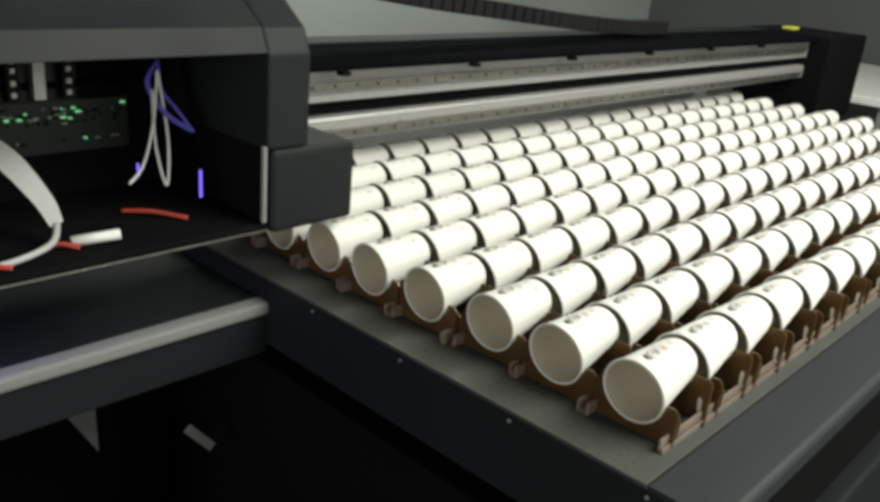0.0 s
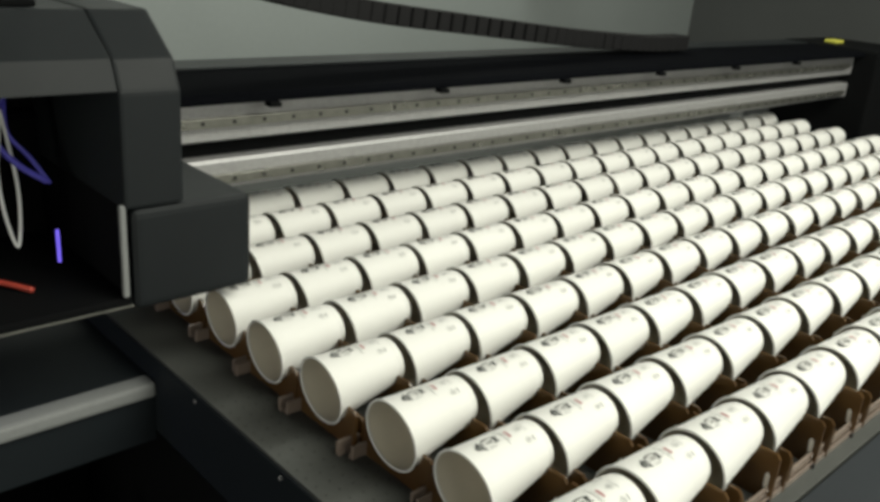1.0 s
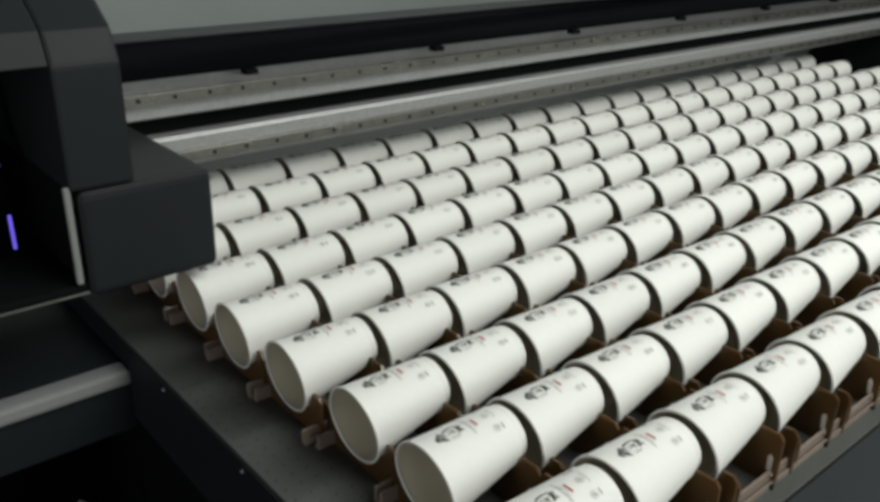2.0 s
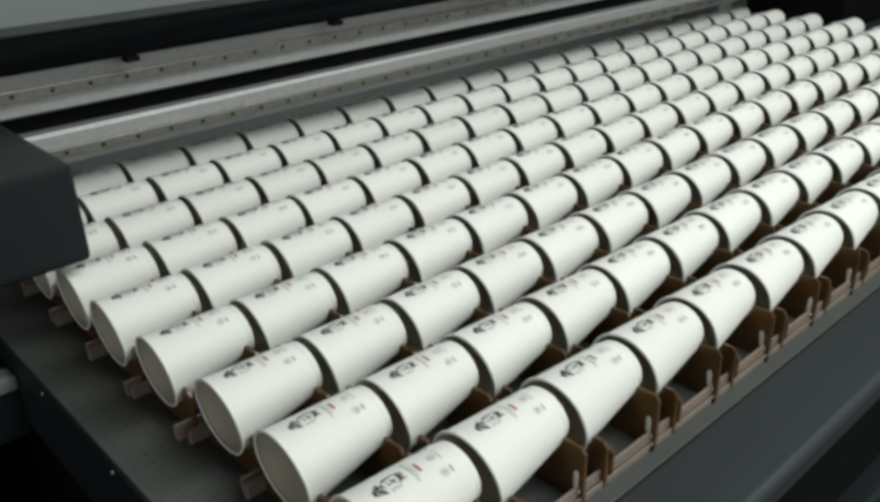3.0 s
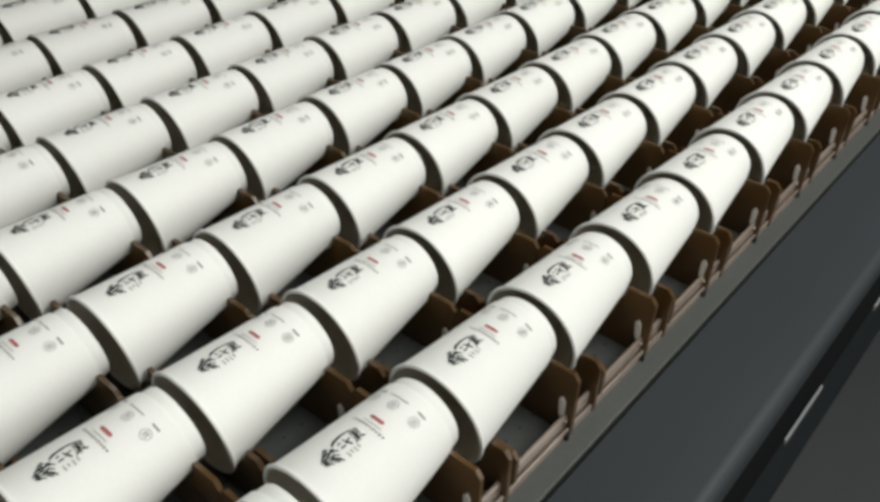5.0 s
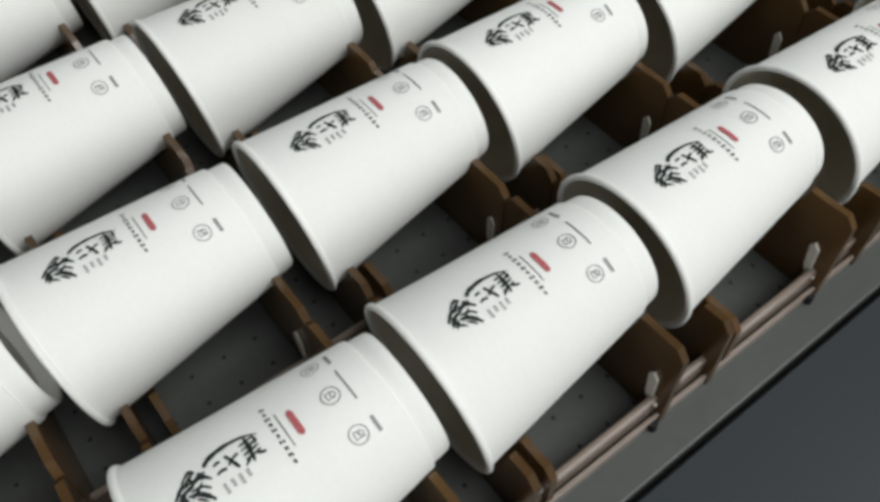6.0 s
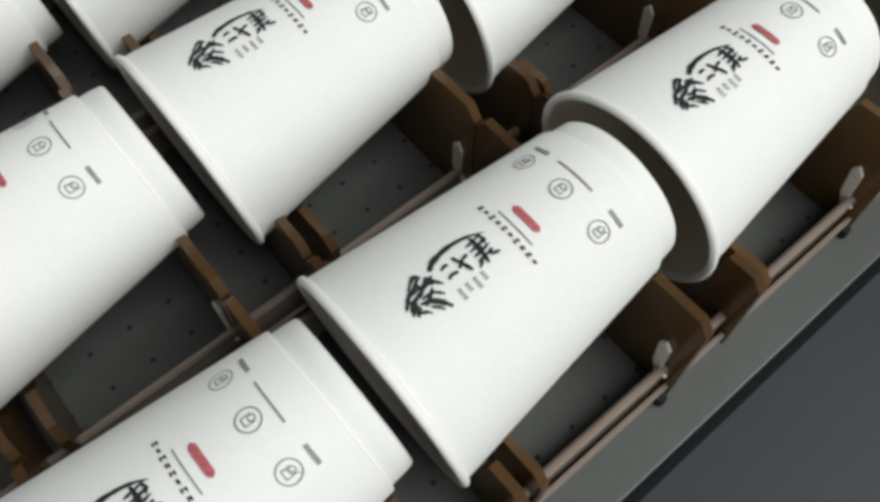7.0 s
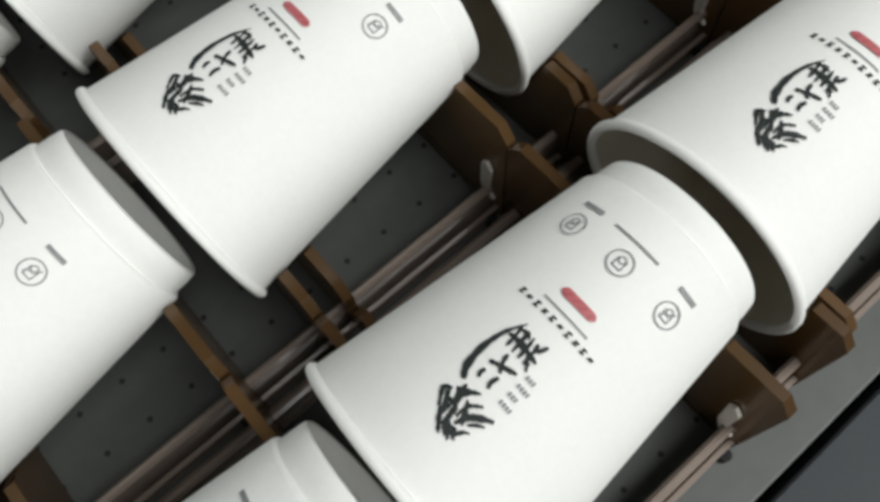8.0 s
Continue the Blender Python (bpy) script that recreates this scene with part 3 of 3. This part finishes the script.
def paper_cup():
    cup = thing("paper_cup", "white paper cup lying sideways, printed with black brush emblem", "paper cup", "cups on the printer bed")
    t = 0.0007
    bm, rings = lathe([(0.0015, R1 - 0.0012), (0.03, radius(0.03)), (0.07, radius(0.07)), (LEN - COLLAR - 0.0012, radius(LEN - COLLAR - 0.0012)), (LEN - COLLAR - 0.0003, radius(LEN - COLLAR - 0.0003) - 0.0004), (LEN - COLLAR, radius(LEN) - 0.0002)])
    part("sidewall", bm, PAPER, cup, "", True)
    bm, rings = lathe([(LEN - COLLAR - 0.0002, radius(LEN - COLLAR + 0.0001) - 0.0002), (LEN - 0.005, radius(LEN - 0.005)), (LEN - 0.001, radius(LEN)), (LEN, radius(LEN) - 0.0008), (LEN - 0.001, radius(LEN) - 0.0018), (LEN - 0.0075, radius(LEN) - 0.0018)])
    part("base_collar", bm, PAPER, cup, "slightly narrower base collar", True)
    bm, rings = lathe([(0.0015, R1 - 0.0012 - t), (0.05, radius(0.05) - t), (LEN - 0.0082, radius(LEN) - 0.0022)])
    part("lining", bm, INNER, cup, "pale inner lining", True)
    bm, rings = lathe([(0.0012 + 0.0017 * math.cos(a), R1 - 0.0012 + 0.0017 * math.sin(a)) for a in [k * math.tau / 10 for k in range(11)]])
    part("rolled_rim", bm, PAPER, cup, "", True)
    bm, rings = lathe([(LEN - 0.0083, 0.0001), (LEN - 0.0083, radius(LEN) - 0.0019), (LEN - 0.0075, radius(LEN) - 0.0019), (LEN - 0.0075, 0.0001)])
    part("base_disc", bm, PAPER, cup)
    # brush emblem
    lg = bmesh.new()
    ink_stroke([(0.0243, 0.0030), (0.0275, 0.0052), (0.0340, 0.0062), (0.0410, 0.0052), (0.0466, 0.0027)], [0.0018, 0.0030, 0.0024, 0.0016, 0.0004], lg, 0.1)
    ink_stroke([(0.0104, -0.0031), (0.0135, 0.0000), (0.0165, 0.0012), (0.0200, 0.0038)], [0.0012, 0.0026, 0.0022, 0.0010], lg, 0.25)
    ink_stroke([(0.0112, -0.0046), (0.0140, -0.0022), (0.0180, -0.0010), (0.0222, 0.0022)], [0.0010, 0.0022, 0.0020, 0.0014], lg, 0.25)
    ink_stroke([(0.0150, 0.0020), (0.0190, 0.0048), (0.0205, 0.0030)], [0.0010, 0.0020, 0.0012], lg, 0.2)
    ink_stroke([(0.0190, 0.0000), (0.0225, -0.0002), (0.0250, -0.0030)], [0.0018, 0.0026, 0.0008], lg, 0.2)
    ink_stroke([(0.0150, -0.0040), (0.0185, -0.0052), (0.0210, -0.0078), (0.0226, -0.0104)], [0.0012, 0.0024, 0.0026, 0.0016], lg, 0.2)
    ink_stroke([(0.0128, -0.0062), (0.0150, -0.0070), (0.0162, -0.0085)], [0.0010, 0.0016, 0.0006], lg, 0.2)
    ink_stroke([(0.0165, -0.0030), (0.0205, -0.0032), (0.0232, -0.0058)], [0.0010, 0.0018, 0.0008], lg, 0.2)
    ink_stroke([(0.0125, -0.0010), (0.0140, -0.0050), (0.0118, -0.0064)], [0.0008, 0.0016, 0.0008], lg, 0.2)
    ink_stroke([(0.0274, 0.0008), (0.0288, 0.0014), (0.0302, 0.0012)], [0.0010, 0.0018, 0.0012], lg, 0.1)
    ink_stroke([(0.0272, -0.0030), (0.0290, -0.0024), (0.0312, -0.0028)], [0.0012, 0.0018, 0.0016], lg, 0.1)
    ink_stroke([(0.0325, 0.0022), (0.0338, -0.0010), (0.0352, -0.0052)], [0.0012, 0.0024, 0.0018], lg, 0.25)
    ink_stroke([(0.0322, -0.0022), (0.0345, -0.0006), (0.0372, 0.0002)], [0.0012, 0.0018, 0.0010], lg, 0.25)
    ink_stroke([(0.0414, 0.0042), (0.0416, 0.0000), (0.0408, -0.0064)], [0.0012, 0.0024, 0.0014], lg, 0.25)
    for a in (0.0026, 0.0004, -0.0018, -0.0038):
        ink_stroke([(0.0384, a - 0.0004), (0.0420, a), (0.0456 - abs(a) * 0.2, a + 0.0006)], [0.0009, 0.0016, 0.0009], lg, 0.25)
    ink_stroke([(0.0405, -0.0036), (0.0390, -0.0050), (0.0374, -0.0062)], [0.0012, 0.0016, 0.0007], lg, 0.25)
    ink_stroke([(0.0425, -0.0036), (0.0442, -0.0048), (0.0462, -0.0054)], [0.0012, 0.0018, 0.0008], lg, 0.25)
    ink_stroke([(0.0442, 0.0030), (0.0448, 0.0012), (0.0440, -0.0006)], [0.0010, 0.0018, 0.0008], lg, 0.25)
    for x0, a0, x1, a1, w in ((0.0108, -0.0058, 0.0150, -0.0018, 0.0013), (0.0122, -0.0072, 0.0128, -0.0020, 0.0012), (0.0150, 0.0000, 0.0215, 0.0010, 0.0013), (0.0160, -0.0055, 0.0215, -0.0018, 0.0014),
                              (0.0170, -0.0064, 0.0200, -0.0098, 0.0012), (0.0205, 0.0008, 0.0240, 0.0014, 0.0013), (0.0180, 0.0030, 0.0178, -0.0020, 0.0012)):
        ink_stroke([(x0, a0), ((x0 + x1) / 2 + 0.0004, (a0 + a1) / 2), (x1, a1)], [w * 0.6, w * 1.2, w * 0.5], lg, 0.25)
    part("brush_emblem", lg, INK, cup, "black brush-stroke emblem")["kind"] = "stuff"
    cp = bmesh.new()
    for k in range(4):
        x = 0.0268 + k * 0.0031
        for m in range(4 - k % 2):
            ink_bar(x, x + 0.0013, -0.0080 - m * 0.0011, -0.0073 - m * 0.0011, cp)
    part("emblem_caption", cp, GREYINK, cup, "small unreadable grey caption")["kind"] = "stuff"
    tx = bmesh.new()
    for k in range(10):
        a = 0.0120 - k * 0.0029
        w = (0.0009, 0.0005, 0.0010, 0.0007)[k % 4]
        ink_bar(0.0524 - w, 0.0524 - w + 0.0006, a, a - 0.0015, tx)
        ink_bar(0.0524 - w, 0.0524 + w, a - 0.0004, a - 0.0009, tx)
        ink_bar(0.0524 + w - 0.0006, 0.0524 + w, a - 0.0002, a - 0.0017, tx)
    part("text_line", tx, INK, cup, "short row of dark unreadable characters")["kind"] = "stuff"
    part("text_bar", ink_bar(0.0553, 0.0558, 0.0059, -0.0103), GREYINK, cup, "thin grey unreadable text line")
    rows = []
    for k in range(17):
        a = 0.0041 - 0.0125 * k / 16
        d = max(0.0, abs(a + 0.00215) - 0.0046)
        w = math.sqrt(max(0.0, 0.0013 ** 2 - d * d)) + 0.0001
        rows.append([(0.0604 - w, a), (0.0604 + w, a)])
    part("red_badge", wrap(rows), REDINK, cup, "red rounded badge")
    bd = bmesh.new()
    for k in range(4):
        ink_stroke([(0.0597, 0.0022 - k * 0.0027), (0.0611, 0.0008 - k * 0.0027)], [0.0006, 0.0006], bd)
    for v in bd.verts:
        v.co.y *= 1.004
        v.co.z *= 1.004
    part("badge_marks", bd, PALEINK, cup, "darker unreadable marks on the badge")["kind"] = "stuff"
    for a, c0, c1 in ((0.0175, 0.0209, 0.0131), (-0.0011, 0.0079, -0.0082), (-0.0201, -0.0167, -0.0237)):
        ic = bmesh.new()
        ink_ring(0.0768, a, 0.0036, 0.00405, ic)
        ink_bar(0.0748, 0.0752, a - 0.0016, a + 0.0016, ic)
        ink_bar(0.0752, 0.0782, a + 0.0012, a + 0.0016, ic)
        ink_bar(0.0752, 0.0782, a - 0.0016, a - 0.0012, ic)
        ink_ring(0.0778, a, 0.0009, 0.0013, ic, 10)
        if a != -0.0011:
            ink_stroke([(0.0755, a + 0.0020), (0.0790, a - 0.0020)], [0.0004, 0.0004], ic)
        part("round_icon", ic, GREYINK, cup, "thin grey round icon")
        part("icon_caption", ink_bar(0.0840, 0.0840 + (0.0007 if a == -0.0011 else 0.0015), c0, c1), GREYINK, cup, "tiny grey unreadable caption bar")
    return cup


TILT = 6.0
ROW_X = [0.0024, 0.0027, 0.0049, -0.0029, -0.0048, -0.0019, -0.0025, 0.0008, 0.0012]
ROW_Y = [0.0027, 0.0010, -0.0036, 0.0002, -0.0010, -0.0030, 0.0011, 0.0030, -0.0004]
jit = random.Random(11)
cup0 = paper_cup()
for j in range(ROWS):
    for i in range(COLS):
        slid = -0.0034 if (i, j) == (4, 0) else 0.0
        m = pose(i * PX + ROW_X[j] + slid + jit.uniform(-0.0008, 0.0008), j * PY + ROW_Y[j] + jit.uniform(-0.0006, 0.0006), TOP - R1, 0, -TILT, 0) @ pose(0, 0, 0, jit.uniform(-1.5, 1.5), 0, jit.uniform(-0.4, 0.4))
        if i == 0 and j == 0:
            cup0.matrix_basis = m
        else:
            copy_thing(cup0, m)


# ---------------------------------------------------------------- acrylic racks under the cups
def cross_plate_mesh(name, dx, top, half):
    """Upright plate across a row, with a round seat for the cup and a small notch in each shoulder."""
    zc = TOP - R1 + dx * math.tan(radians(TILT))
    lean = radians(TILT)
    low_x, low_z = R1 * math.sin(lean), TOP - R1 - R1 * math.cos(lean)
    r = zc - low_z - (dx - low_x) * math.tan(lean + math.atan2(R1 - R2, LEN)) + 0.0002
    bm = bmesh.new()
    outline = [(-half, BZ * K), (-half, top - 0.006), (-half + 0.005, top)]
    reach = math.sqrt(max(0.0, (r + 0.0004) ** 2 - (top - zc) ** 2))
    seat = []
    a0 = math.atan2(top - zc, -reach)
    a1 = math.atan2(top - zc, reach)
    if a0 < 0:
        a0 += math.tau
    a1 += math.tau
    for k in range(21):
        a = a0 + (a1 - a0) * k / 20
        seat.append(((r + 0.0004) * math.cos(a), max(BZ * K + 0.003, zc + (r + 0.0004) * math.sin(a))))
    outline += seat + [(half - 0.005, top), (half, top - 0.006), (half, BZ * K)]
    n = len(outline)
    front = [bm.verts.new((-0.002, y, z)) for y, z in outline]
    back = [bm.verts.new((0.002, y, z)) for y, z in outline]
    low = BZ * K
    for side, verts in ((-1, front), (1, back)):
        lows = [bm.verts.new((0.002 * side, y, low)) for y, z in outline]
        for k in range(n - 1):
            pts = [verts[k], verts[k + 1], lows[k + 1], lows[k]]
            if outline[k][1] - low < 1e-6:
                pts = [verts[k + 1], lows[k + 1], lows[k]]
            if outline[k + 1][1] - low < 1e-6:
                pts = [verts[k], lows[k + 1], lows[k]]
            if abs(outline[k][0] - outline[k + 1][0]) < 1e-7:
                continue
            bm.faces.new(pts)
    for k in range(n - 1):
        bm.faces.new((front[k], front[k + 1], back[k + 1], back[k]))
    loose = [v for v in bm.verts if not v.link_faces]
    for v in loose:
        bm.verts.remove(v)
    bmesh.ops.remove_doubles(bm, verts=bm.verts, dist=1e-6)
    bmesh.ops.recalc_face_normals(bm, faces=bm.faces)
    me = bpy.data.meshes.new(name)
    bm.to_mesh(me)
    bm.free()
    me.materials.append(ACRYL)
    return me


def data_of(name, bm, material):
    me = bpy.data.meshes.new(name)
    bm.to_mesh(me)
    bm.free()
    me.materials.append(material)
    return me


PLATE_RIM = cross_plate_mesh("rim_plate", 0.0120, 0.050, 0.0615)
PLATE_MID = cross_plate_mesh("mid_plate", 0.025, 0.036, 0.0595)
PLATE_END = cross_plate_mesh("end_plate", 0.0995, 0.061, 0.0615)
STRIP_ME = data_of("side_strip", box(-0.012, COLS * PX + 0.004, -0.002, 0.002, BZ * K, 0.0155, 0.0012, seg=1), STRIP)
FLANGE_ME = data_of("strip_flange", box(-0.012, COLS * PX + 0.004, -0.0012, 0.0012, BZ * K, 0.0035, 0.0005, seg=1), STRIP)
TAB_ME = data_of("film_tab", prism_x([(-0.0045, 0.010), (-0.001, 0.014), (-0.001, 0.030), (0.002, 0.034), (0.0045, 0.031), (0.0035, 0.016), (0.001, 0.009)], -0.001, 0.0005), TABMAT)
FOOT_ME = data_of("rack_foot", cyl((0, 0, BZ * K), (0, 0, 0.002), 0.0024, 10), SOFTB)
for j in range(ROWS):
    rack = thing("acrylic_rack", "tea-brown acrylic rack cradling a row of cups", "cup rack", "acrylic racks on the bed", at=(ROW_X[j], j * PY + ROW_Y[j], 0))
    for side in (-0.0545, 0.0545):
        share("side_strip", STRIP_ME, rack, Matrix.Translation((0, side, 0)))
        share("strip_flange", FLANGE_ME, rack, Matrix.Translation((0, side * 1.085, 0)))
    for i in range(COLS):
        share("rim_plate", PLATE_RIM, rack, Matrix.Translation((i * PX + 0.012, 0, 0)))
        share("mid_plate", PLATE_MID, rack, Matrix.Translation((i * PX + 0.025, 0, 0)))
        share("end_plate", PLATE_END, rack, Matrix.Translation((i * PX + 0.0995, 0, 0)))
        share("film_tab", TAB_ME, rack, pose(i * PX + 0.0965, -0.0532, 0, (i * 7 + j * 5) % 9 - 4))
        share("rack_foot", FOOT_ME, rack, Matrix.Translation((i * PX + 0.0925, -0.0613, 0)))
